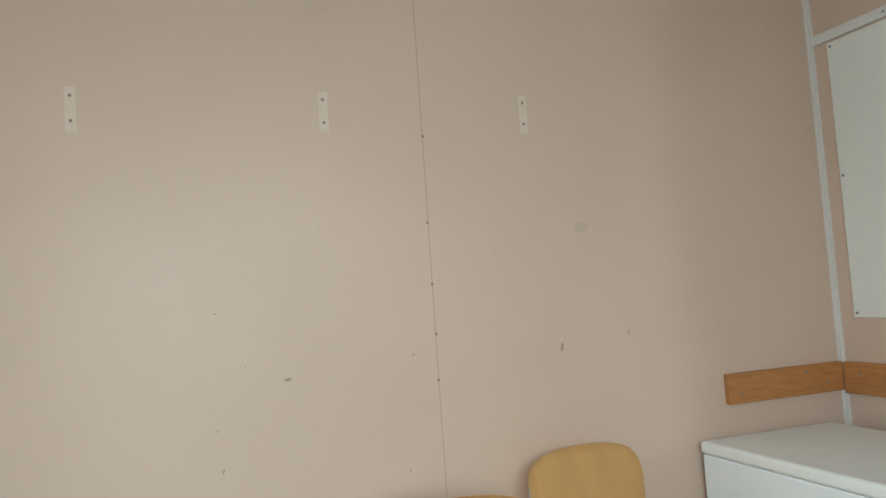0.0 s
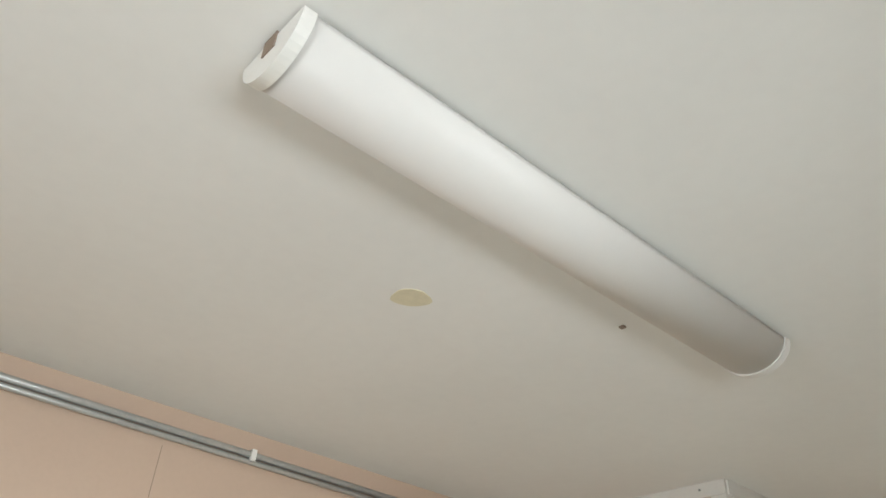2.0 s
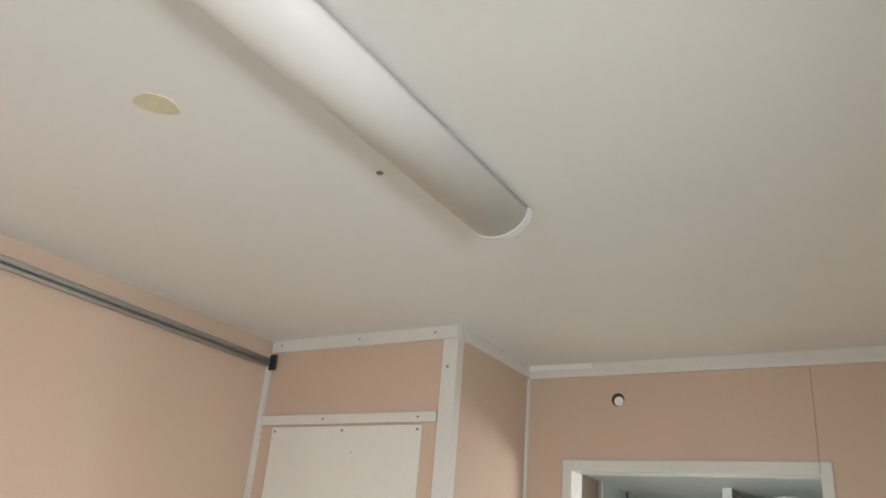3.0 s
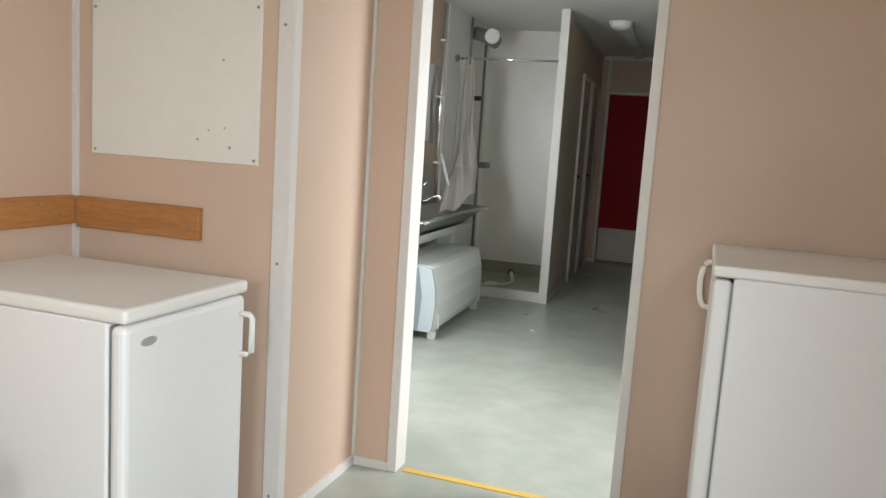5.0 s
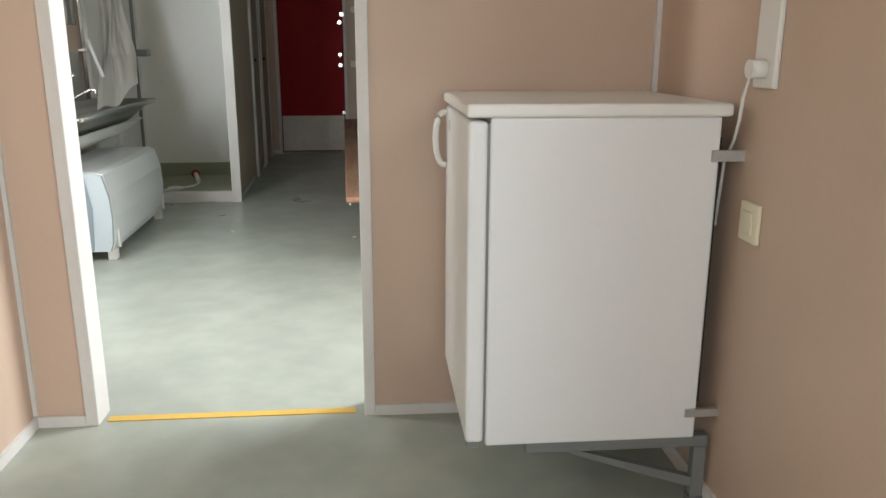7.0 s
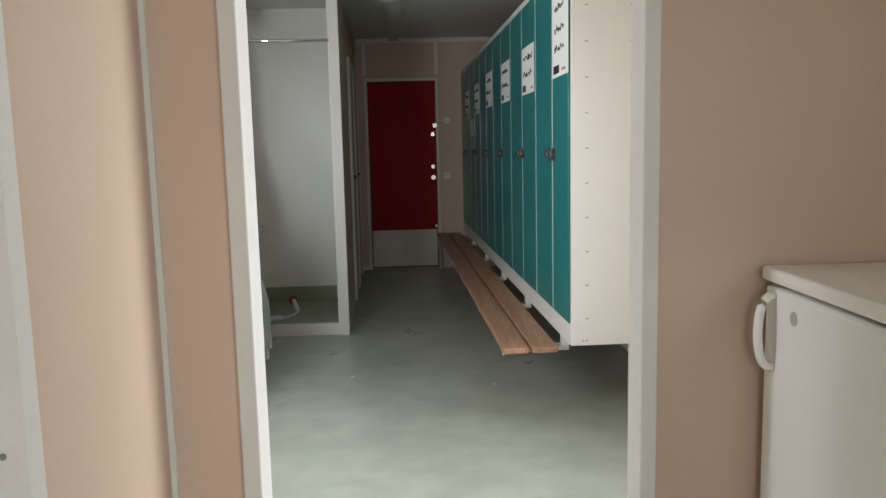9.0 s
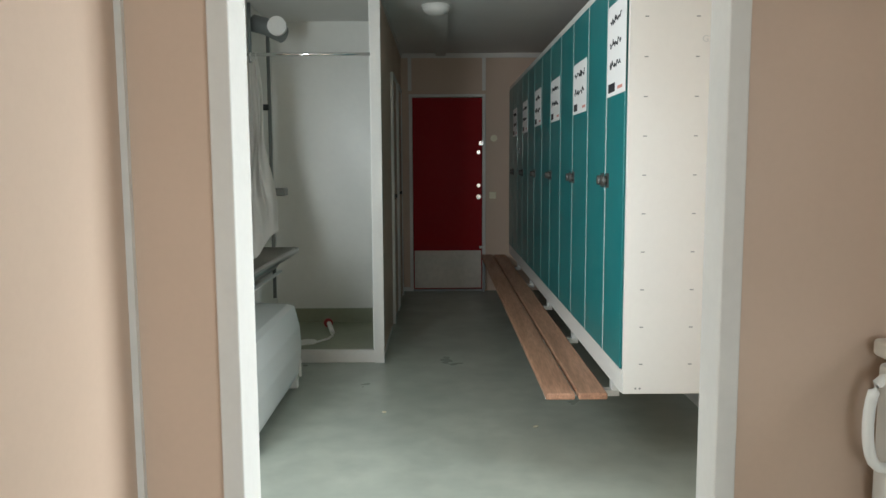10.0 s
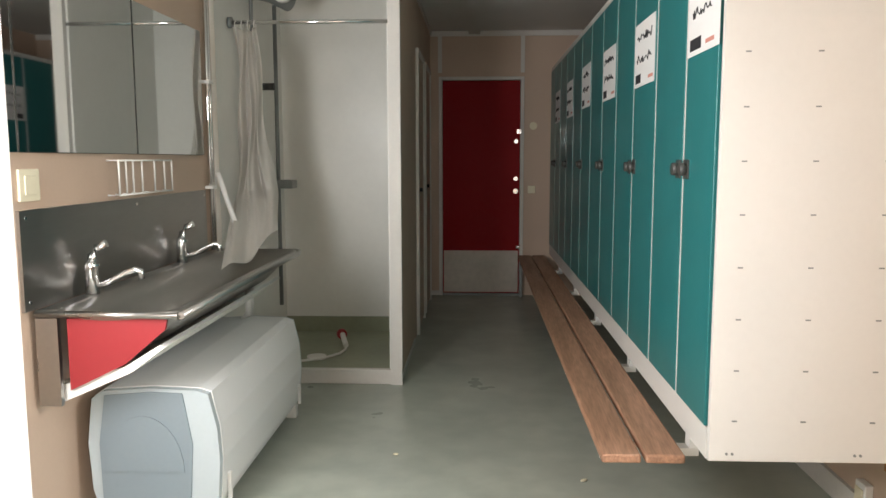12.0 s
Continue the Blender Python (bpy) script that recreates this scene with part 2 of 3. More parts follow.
tagged(strip, "white screwed strip above the wall board", "strip")
rail = cube("wooden_rail", (-1.39, -0.889, -0.592, -0.57, 0.915, 1.02), PINE, bevel=0.003)
tagged(rail, "knotty orange pine rail screwed to the boxing", "rail", "pine rails")
rail = cube("wooden_rail", (-1.412, -1.39, -1.065, -0.592, 0.925, 1.022), PINE, bevel=0.003)
tagged(rail, "knotty orange pine rail screwed to the wall", "rail", "pine rails")

# knots in the rails, screws in the strips
for x, z, r in ((-1.32, 0.985, 0.006), (-1.15, 0.94, 0.009), (-1.04, 0.99, 0.005), (-0.93, 0.955, 0.007)):
    bm = tube(bmesh.new(), [(x, -0.5928, z), (x, -0.5915, z)], r, 10)
    tagged(part("wood_knot", bm, SEAM), "dark knot in the pine rail", "knot", "rail knots")
for y, z, r in ((-1.02, 0.955, 0.006), (-0.75, 1.0, 0.007), (-0.66, 0.96, 0.006)):
    bm = tube(bmesh.new(), [(-1.3905, y, z), (-1.389, y, z)], r, 10)
    tagged(part("wood_knot", bm, SEAM), "dark knot in the pine rail", "knot", "rail knots")
for z in (0.1, 0.87, 1.6, 2.3):
    bm = tube(bmesh.new(), [(-0.605, -0.5785, z), (-0.605, -0.575, z)], 0.005, 8)
    tagged(part("trim_screw", bm, GREY), "dark screw head in the white corner strip", "screw", "strip screws")
for x, z in ((-1.35, 2.42), (-0.98, 2.42), (-0.66, 2.42), (-1.1, 2.135), (-0.7, 2.135)):
    bm = tube(bmesh.new(), [(x, -0.5845, z), (x, -0.5815, z)], 0.004, 8)
    tagged(part("trim_screw", bm, GREY), "dark screw head in the white strip", "screw", "strip screws")

# marks on the wall
for y in (-2.955, -2.316, -1.707):
    p = thing("wall_patch", "pale bare patch with two screw holes on the wall", "patch", (-1.412, y, 1.87), "wall patches")
    cube("patch", (0, 0.0015, -0.013, 0.013, -0.057, 0.057), PATCH, p)
    for z in (-0.03, 0.035):
        cube("screw_hole", (0.001, 0.0025, -0.004, 0.004, z - 0.004, z + 0.004), SEAM, p)
rng = random.Random(4)
SCUFFS = ((-2.453, 1.144, 0.022, 0.010), (-1.636, 1.159, 0.012, 0.024), (-2.63, 0.925, 0.007, 0.012), (-2.102, 1.178, 0.008, 0.008), (-1.402, 1.186, 0.006, 0.016),
          (-2.563, 1.187, 0.005, 0.006), (-2.55, 1.17, 0.004, 0.004), (-2.632, 1.332, 0.008, 0.004), (-2.132, 0.862, 0.005, 0.006), (-2.64, 1.03, 0.007, 0.006), (-2.35, 1.55, 0.004, 0.004), (-1.95, 2.1, 0.004, 0.004))
for y, z, w, h in SCUFFS:
    ring = [(y + w * rng.uniform(0.3, 0.6) * math.cos(a), z + h * (rng.uniform(0.3, 0.6) * math.sin(a) + 0.3 * math.cos(a))) for a in [k * math.tau / 9 for k in range(9)]]
    tagged(part("wall_scuff", prism(bmesh.new(), ring, "x", -1.4125, -1.4113), SCUFF), "small dark scuff mark on the beige wall", "scuff", "wall scuffs")
for y, z in ((-2.03, 1.802), (-2.033, 1.373), (-2.031, 1.231), (-2.033, 1.1), (-2.034, 1.55)):
    tagged(part("joint_nail", tube(bmesh.new(), [(-1.413, y, z), (-1.4105, y, z)], 0.0045, 8), SEAM), "dark nail head in the panel joint", "nail", "joint nails")
smear = [(-1.54 + 0.028 * math.cos(a) * rng.uniform(0.7, 1.1), 1.52 + 0.018 * math.sin(a) * rng.uniform(0.7, 1.1)) for a in [k * math.tau / 12 for k in range(12)]]
tagged(part("wall_smear", prism(bmesh.new(), smear, "x", -1.4125, -1.4117), SMEAR), "faint grey smear on the beige wall", "scuff")

# conduit with clips
pipe = thing("conduit_pipe", "galvanised conduit pipe clipped along the wall top", "pipe")
part("tube", tube(bmesh.new(), [(-1.394, -4.19, 2.386), (-1.394, -0.6, 2.362)], 0.010), GALV, pipe)
part("tube", tube(bmesh.new(), [(-1.396, -4.19, 2.366), (-1.396, -0.6, 2.342)], 0.008), GALV, pipe)
part("coupling", tube(bmesh.new(), [(-1.391, -2.84, 2.374), (-1.391, -2.79, 2.374)], 0.016), GALV, pipe)
for y in (-2.845, -2.815, -2.79):
    part("ring", tube(bmesh.new(), [(-1.391, y, 2.374), (-1.391, y + 0.007, 2.374)], 0.019), BLACK, pipe)
for y in (-2.65, -1.77):
    cube("clip", (-1.412, -1.38, y - 0.008, y + 0.008, 2.35, 2.385), WHITE, pipe, bevel=0.002)
tagged(cube("cable_gland", (-1.395, -1.362, -0.592, -0.582, 2.325, 2.385), BLACK, bevel=0.004), "black cable gland on the boxing", "cable gland")
hole = thing("wall_hole", "small round pipe hole in the partition", "hole", (-0.217, -0.001, 2.3))
part("opening", tube(bmesh.new(), [(0, -0.0015, 0), (0, 0.002, 0)], 0.024, 18), BLACK, hole)
part("plug", tube(bmesh.new(), [(0.004, -0.003, -0.006), (0.004, 0.002, -0.006)], 0.017, 16), WHITE, hole)


# ceiling lamp
def ceiling_lamp(place, length):
    la = thing("ceiling_light", "white half-round fluorescent ceiling light, switched off", "ceiling light", place)
    cube("base_plate", (-0.06, 0.06, 0.03, length - 0.03, -0.008, 0), TRIM, la)
    arc = [(0.074 * math.cos(a), -0.008 - 0.058 * math.sin(a)) for a in [math.pi * k / 20 for k in range(21)]]
    part("diffuser", prism(bmesh.new(), arc, "y", 0.02, length - 0.02), DIFFUSER, la, smooth=False)
    big = [(0.077 * math.cos(a), -0.007 - 0.062 * math.sin(a)) for a in [math.pi * k / 20 for k in range(21)]]
    for a in (0, length - 0.02):
        part("end_cap", prism(bmesh.new(), big, "y", a, a + 0.02), WHITE if a == 0 else DIFFUSER, la)
    cube("notch", (-0.02, 0.012, -0.002, 0.001, -0.03, -0.001), SEAM, la)
    for ob in la.children:
        if ob.name.startswith("diffuser"):
            for f in ob.data.polygons:
                f.use_smooth = len(f.vertices) == 4
    return la


ceiling_lamp((-0.05, -2.535, H1), 1.225)
bm = bmesh.new()
prism(bm, [(0.042 * math.cos(a) * (1 + 0.12 * math.sin(3 * a)), 0.034 * math.sin(a)) for a in [k * math.tau / 20 for k in range(20)]], "z", 0, 0.002)
st = part("ceiling_stain", bm, FILLER)
st.matrix_world = pose(-0.443, -1.965, H1 - 0.002, 0, 0, 50)
tagged(st, "yellowed filler patch on the white ceiling", "stain")
tagged(cube("ceiling_screw", (-0.208, -0.196, -1.585, -1.575, H1 - 0.004, H1), SEAM), "dark screw head in the ceiling", "screw")
structure("trim_ceiling_joint", [(-1.4, 1.3, -3.05, -3.0475, H1 - 0.001, H1 + 0.001)], TRIM, "thin joint between ceiling boards", "trim")


# ---- fridges ----
def oval_handle(bm, x, y, z, h):
    tube(bm, [(x - 0.035 * math.sin(a) ** 0.6 if 0 < a < math.pi else x, y, z - h / 2 * math.cos(a)) for a in [math.pi * k / 12 for k in range(13)]], 0.009, 10)
    return bm


fr = thing("fridge", "white undercounter fridge on a grey wall bracket", "fridge", (0, 0, 0.195))
cube("body", (0.732, 1.255, -0.588, -0.03, 0, 0.79), ENAMEL, fr, bevel=0.006)
cube("door", (0.683, 0.727, -0.586, -0.032, 0.008, 0.782), ENAMEL, fr, bevel=0.01)
cube("top", (0.678, 1.275, -0.6, -0.022, 0.79, 0.82), WHITE, fr, bevel=0.008)
cube("gasket", (0.7265, 0.7325, -0.58, -0.04, 0.015, 0.775), GREY, fr)
part("handle", oval_handle(bmesh.new(), 0.686, -0.075, 0.69, 0.15), WHITE, fr, "white oval grip handle")
part("badge", tube(bmesh.new(), [(0.6815, -0.16, 0.735), (0.685, -0.16, 0.735)], 0.014, 16), GALV, fr)
cube("condenser", (1.256, 1.275, -0.55, -0.07, 0.08, 0.74), BLACK, fr)
cube("foot", (0.69, 0.715, -0.57, -0.545, -0.012, 0.008), GREY, fr)
br = thing("wall_bracket", "grey square-tube bracket carrying the fridge", "bracket")
for y in (-0.575, -0.085):
    cube("arm", (0.835, 1.30, y, y + 0.03, 0.163, 0.193), GREY, br, bevel=0.003)
    cube("upright", (1.265, 1.297, y + 0.001, y + 0.029, 0.02, 0.162), GREY, br, bevel=0.003)
    cube("foot_pad", (1.262, 1.3, y, y + 0.03, 0, 0.02), GREY, br)
    part("brace", prism(bmesh.new(), [(0.93, 0.163), (0.97, 0.163), (1.265, 0.075), (1.265, 0.048)], "y", y + 0.003, y + 0.027), GREY, br)
    cube("clamp", (1.225, 1.31, y - 0.02, y - 0.006, 0.255, 0.275), GALV, br)
    cube("clamp", (1.235, 1.31, y - 0.022, y - 0.006, 0.885, 0.91), GALV, br)
tagged(cube("wood_shim", (0.85, 1.08, -0.57, -0.54, 0.193, 0.1965), PINE), "thin pine packing strip under the fridge", "shim")

fl = thing("fridge", "white undercounter fridge standing on the floor", "fridge", (-1.0, -0.905, 0))
cube("body", (-0.38, 0.3, -0.29, 0.225, 0.0, 0.79), ENAMEL, fl, bevel=0.006)
cube("door", (0.306, 0.355, -0.29, 0.225, 0.03, 0.785), ENAMEL, fl, bevel=0.018)
cube("top", (-0.385, 0.36, -0.295, 0.23, 0.791, 0.83), WHITE, fl, bevel=0.012)
cube("gasket", (0.2995, 0.3065, -0.28, 0.215, 0.035, 0.78), GREY, fl)
hb = bmesh.new()
tube(hb, [(0.35, 0.2, 0.73), (0.385, 0.2, 0.73), (0.395, 0.2, 0.72), (0.395, 0.2, 0.615), (0.385, 0.2, 0.605), (0.35, 0.2, 0.605)], 0.009)
part("handle", hb, WHITE, fl, "white bar handle")
part("badge", prism(bmesh.new(), [(-0.205 + 0.03 * math.cos(a), 0.735 + 0.012 * math.sin(a)) for a in [k * math.tau / 16 for k in range(16)]], "x", 0.354, 0.3575), GALV, fl)

# sockets and cable
so = thing("wall_socket", "white double wall socket with a plug", "socket", (1.31, -0.665, 1.12))
cube("plate", (-0.012, 0, -0.045, 0.045, -0.07, 0.13), WHITE, so, bevel=0.004)
part("plug", tube(bmesh.new(), [(-0.045, 0.0, -0.03), (-0.01, 0.0, -0.03)], 0.02, 14), WHITE, so)
part("cable", tube(bmesh.new(), [(-0.04, 0.0, -0.045), (-0.042, 0.02, -0.09), (-0.03, 0.05, -0.14), (-0.02, 0.09, -0.19), (-0.018, 0.13, -0.24), (-0.018, 0.15, -0.4)], 0.004, 8), WHITE, so)
sw = thing("wall_switch", "white square wall switch", "switch", (1.31, -0.66, 0.758))
cube("plate", (-0.01, 0, -0.042, 0.042, -0.045, 0.045), CREAM, sw, bevel=0.004)
cube("rocker", (-0.014, -0.009, -0.022, 0.022, -0.026, 0.026), CREAM, sw, bevel=0.003)


# ---- chairs ----
def plywood_chair():
    ch = thing("chair", "light plywood stacking chair with a metal frame", "chair", group="plywood chairs")
    bm = bmesh.new()
    n, m_ = 10, 8
    rows = []
    for j in range(m_ + 1):
        v = j / m_
        half = 0.19 * (1 - 0.16 * max(0, (v - 0.72) / 0.28) ** 2) * (0.9 + 0.1 * min(1, v * 2))
        row = []
        for i in range(n + 1):
            u = i / n * 2 - 1
            z = 0.68 + 0.205 * v - (0.022 * abs(u) ** 3 * max(0, v - 0.4) / 0.6)
            row.append(bm.verts.new((0.02 * u * u - 0.05 * v, half * u, z)))
        rows.append(row)
    for a, b in zip(rows, rows[1:]):
        for i in range(n):
            bm.faces.new((a[i], a[i + 1], b[i + 1], b[i]))
    bmesh.ops.solidify(bm, geom=bm.faces[:], thickness=0.011)
    bmesh.ops.recalc_face_normals(bm, faces=bm.faces[:])
    part("backrest", bm, PLY, ch, smooth=True)
    cube("seat", (0.0, 0.4, -0.2, 0.2, 0.44, 0.453), PLY, ch, bevel=0.005)
    for s in (-1, 1):
        part("leg", tube(bmesh.new(), [(-0.06, 0.205 * s, 0.011), (0.0, 0.195 * s, 0.43), (-0.02, 0.185 * s, 0.62), (-0.045, 0.16 * s, 0.8)], 0.011), GALV, ch)
        part("leg", tube(bmesh.new(), [(0.38, 0.205 * s, 0.011), (0.36, 0.195 * s, 0.43), (0.0, 0.195 * s, 0.43)], 0.011), GALV, ch)
    return ch


chair = plywood_chair()
chair.matrix_world = pose(-1.27, -1.655, 0, 0, 0, 6)
copy_thing(chair, pose(-0.93, -2.15, 0, 0, 0, -8))

# ---- changing room: setting (its own axes, turned a little) ----
S = SKEW
structure("ceiling_changing", [(-1.5, 1.5, 0.0, 6.8, H2, H2 + 0.1)], CEIL, "white painted ceiling of the changing room", "ceiling", S)
# the opening from 0.12 to 1.02 is added for the unseen fill window
structure("wall_changing_west", [(-1.48, -1.38, 0.04, 0.12, 0, H2), (-1.48, -1.38, 0.12, 1.02, 0, 0.95), (-1.48, -1.38, 0.12, 1.02, 1.97, H2), (-1.48, -1.38, 1.02, 6.71, 0, H2)], WALL, "beige-pink painted wall behind the wash trough", "wall", S)
structure("wall_changing_east", [(1.36, 1.46, 0.04, 0.15, 0, H2), (1.36, 1.46, 1.05, 6.71, 0, H2), (1.36, 1.46, 0.15, 1.05, 0, 0.95), (1.36, 1.46, 0.15, 1.05, 1.97, H2)],
          WALL, "beige-pink painted outer wall with a window", "wall", S)
structure("wall_far", [(-1.38, -0.345, 6.61, 6.71, 0, H2), (0.435, 1.36, 6.61, 6.71, 0, H2), (-0.345, 0.435, 6.61, 6.71, 2.015, H2), (-0.345, 0.435, 6.68, 6.71, 0, 2.015)],
          WALL, "beige-pink end wall around the red door", "wall", S)
structure("wall_cubicles", [(-0.47, -0.425, 3.73, 4.86, 0, H2), (-0.47, -0.425, 4.86, 6.61, 0, H2)], WALL, "beige-pink cubicle wall along the passage", "wall", S)
shower_wall = structure("wall_shower_back", [(-1.38, -0.47, 4.86, 4.91, 0, H2)], WET, "pale wet-room wall panels of the shower", "wall", S)
cube("side_panel", (-1.38, -1.355, 3.5, 4.86, 0, H2), WET, shower_wall)
cube("side_panel", (-0.485, -0.4705, 3.72, 4.86, 0, H2), WET, shower_wall)
structure("trim_shower_post", [(-0.475, -0.41, 3.68, 3.728, 0.0, H2)], TRIM, "white painted post at the shower corner", "trim", S)
structure("baseboard_changing", [(1.345, 1.36, 0.06, 6.6, 0, 0.09), (-0.425, -0.417, 3.74, 4.7, 0, 0.03), (-0.417, -0.345, 6.6, 6.61, 0, 0.04)], TRIM, "greyish white baseboard strips", "baseboard", S)
structure("trim_cornice_changing", [(-0.42, 1.36, 6.596, 6.61, H2 - 0.045, H2), (-0.425, -0.41, 3.74, 6.596, H2 - 0.03, H2)], TRIM, "white ceiling trim of the passage", "trim", S)
structure("trim_far_strips", [(-0.352, -0.315, 6.598, 6.61, 2.05, H2 - 0.045), (0.4, 0.437, 6.598, 6.61, 2.05, H2 - 0.045)], TRIM, "white joint strips above the red door", "trim", S)

# far door
door = thing("door_1", "dark red closed door with a metal kick plate", "door", (0.045, 6.61, 0), m=S)
door["kind"] = "structure"
cube("leaf", (-0.355, 0.355, 0.0, 0.04, 0.02, 1.98), RED, door, bevel=0.003)
cube("kick_plate", (-0.345, 0.345, -0.006, 0, 0.03, 0.42), DULL, door, "scuffed pale metal kick plate")
for d in ((-0.39, -0.357, -0.02, 0.06, 0, 2.015), (0.357, 0.39, -0.02, 0.06, 0, 2.015), (-0.357, 0.357, -0.02, 0.06, 1.984, 2.015)):
    cube("door_frame", d, TRIM, door, bevel=0.003)
cube("threshold", (-0.357, 0.357, -0.03, 0.05, 0, 0.018), GREY, door)
for z, r in ((1.43, 0.02), (1.09, 0.02), (0.975, 0.024)):
    part("lock", tube(bmesh.new(), [(0.318, -0.03, z), (0.318, 0.001, z)], r, 14), CHROME, door, "round chrome lock")
cube("bolt", (0.325, 0.365, -0.022, 0, 1.5, 1.54), CHROME, door)
cube("bolt", (0.325, 0.36, -0.02, 0, 0.44, 0.47), CHROME, door)
p = thing("wall_button", "round cream wall button beside the red door", "switch", (0.52, 6.61, 1.57), m=S)
part("plate", tube(bmesh.new(), [(0, -0.014, 0), (0, 0, 0)], 0.035, 18), CREAM, p)
p = thing("wall_switch", "small cream light switch beside the red door", "switch", (0.51, 6.61, 0.99), m=S)
cube("plate", (-0.035, 0.035, -0.012, 0, -0.035, 0.035), CREAM, p, bevel=0.005)

# cubicle doors along the passage
for v0, v1 in ((4.93, 5.56), (5.72, 6.38)):
    cd = thing("cubicle_door", "beige closed cubicle door with white frame", "door", (-0.425, v0, 0), "cubicle doors", S)
    w = v1 - v0
    cube("leaf", (0.0, 0.012, 0.042, w - 0.042, 0.03, 2.0), WALL, cd)
    for d in ((0, 0.022, 0, 0.04, 0, 2.04), (0, 0.022, w - 0.04, w, 0, 2.04), (0, 0.022, 0.04, w - 0.04, 2.002, 2.04)):
        cube("door_frame", d, TRIM, cd)
    part("knob", tube(bmesh.new(), [(0.012, 0.09, 1.05), (0.04, 0.09, 1.05)], 0.014, 12), BLACK, cd)

win2 = thing("window_2", "white framed window beside the lockers", "window", m=S)
win2["kind"] = "structure"
window_parts(win2, 1.38, 0.15, 1.05, 0.95, 1.97)
# unseen window, added around the fill lamp for the shower
added_win = thing("added_window_3", "white framed unseen window, added to brighten the shower", "window", m=S)
added_win["kind"] = "structure"
window_parts(added_win, -1.45, 0.12, 1.02, 0.95, 1.97)

# shower
tr = thing("shower_tray", "raised olive shower tray with a white kerb", "shower tray", (-1.355, 3.69, 0), m=S)
cube("kerb", (0, 0.945, 0, 0.04, 0, 0.085), TRIM, tr, bevel=0.006)
cube("basin", (0, 0.87, 0.04, 1.17, 0, 0.04), TRAY, tr)
cube("upstand", (0.002, 0.87, 1.15, 1.168, 0.04, 0.15), TRAY, tr)
rod = thing("curtain_rod", "chrome shower curtain rod across the shower", "curtain rod", m=S)
part("bar", tube(bmesh.new(), [(-1.33, 3.72, 2.01), (-0.476, 3.72, 2.01)], 0.011), CHROME, rod)
part("end_cap", tube(bmesh.new(), [(-1.352, 3.72, 2.01), (-1.33, 3.72, 2.01)], 0.03, 16), GREY, rod)
for k in range(4):
    part("ring", tube(bmesh.new(), [(-1.31 + 0.035 * k, 3.72 + 0.02 * math.sin(a), 1.995 + 0.026 * math.cos(a)) for a in [j * math.tau / 12 for j in range(13)]], 0.003, 6), WHITE, rod)
bm = bmesh.new()
grid = []
for j in range(57):
    z = j / 56
    tail = max(0.0, (z - 0.74) / 0.26) ** 1.3
    row = []
    for i in range(61):
        q = i / 60
        spread = 0.13 + 0.07 * math.sin(min(z, 0.75) * 2.1)
        wave = math.sin(q * 19 + 1.3 * math.sin(z * 3.1) + 0.6 * math.sin(q * 7)) + 0.35 * math.sin(q * 41 + z * 5)
        fold = 0.03 * wave * (0.45 + 0.5 * min(1.0, z * 1.6)) * (1 - 0.6 * tail)
        u = -1.325 + spread * q + 0.02 * math.sin(z * 5 + q * 3) + 0.012 * math.sin(z * 11 + q * 6)
        v = 3.70 + fold
        h = 1.985 - 1.19 * min(z, 0.74) - 0.03 * math.sin(q * 3.1) * (1 - z)
        goal = (-1.21 + 0.18 * q, 3.05 + 0.37 * q + 0.5 * fold, 0.745 + 0.17 * q * q + 0.02 * math.sin(q * 10))
        sag = 0.02 * math.sin(math.pi * tail)
        row.append(bm.verts.new((u + (goal[0] - u) * tail, v + (goal[1] - v) * tail, h + (goal[2] - h) * tail - sag)))
    grid.append(row)
for a, b in zip(grid, grid[1:]):
    for i in range(60):
        bm.faces.new((a[i], a[i + 1], b[i + 1], b[i]))
bmesh.ops.solidify(bm, geom=bm.faces[:], thickness=0.002)
cu = part("shower_curtain", bm, FABRIC, smooth=True)
cu.matrix_world = S
tagged(cu, "bunched off-white shower curtain draped over the trough", "curtain")
sp = thing("shower_pipe", "grey shower pipe with a soap dish and a head", "shower fitting", m=S)
part("riser", tube(bmesh.new(), [(-1.3, 4.5, 0.3), (-1.3, 4.5, 2.25)], 0.013), GREY, sp)
part("riser", tube(bmesh.new(), [(-1.335, 4.1, 1.85), (-1.335, 4.1, 2.41)], 0.011), GREY, sp)
cube("soap_dish", (-1.33, -1.19, 4.42, 4.56, 1.08, 1.135), GREY, sp, bevel=0.008)
part("mixer", tube(bmesh.new(), [(-1.34, 4.3, 1.72), (-1.26, 4.3, 1.72)], 0.022, 12), BLACK, sp)
fan = thing("ventilation_duct", "grey round duct elbow under the shower ceiling", "duct", m=S)
part("duct", tube(bmesh.new(), [(-1.34, 4.25, 2.3), (-1.24, 4.22, 2.27), (-1.12, 4.18, 2.21)], 0.06, 18), GREY, fan)
part("duct", tube(bmesh.new(), [(-1.14, 4.1, 2.25), (-1.14, 4.06, 2.25)], 0.065, 18), WHITE, fan, "white round vent mouth")
ho = thing("shower_hose", "white shower hose and red spray head lying on the tray", "hose", m=S)
part("hose", tube(bmesh.new(), [(-0.85, 4.38, 0.05), (-0.838, 4.30, 0.049), (-0.855, 4.2, 0.048), (-0.92, 4.1, 0.048), (-1.02, 4.02, 0.048), (-1.13, 3.98, 0.048), (-1.3, 3.97, 0.048)], 0.008, 8), WHITE, ho)
part("disc", tube(bmesh.new(), [(-0.985, 4.1, 0.04), (-0.985, 4.1, 0.056)], 0.06, 20), WHITE, ho)
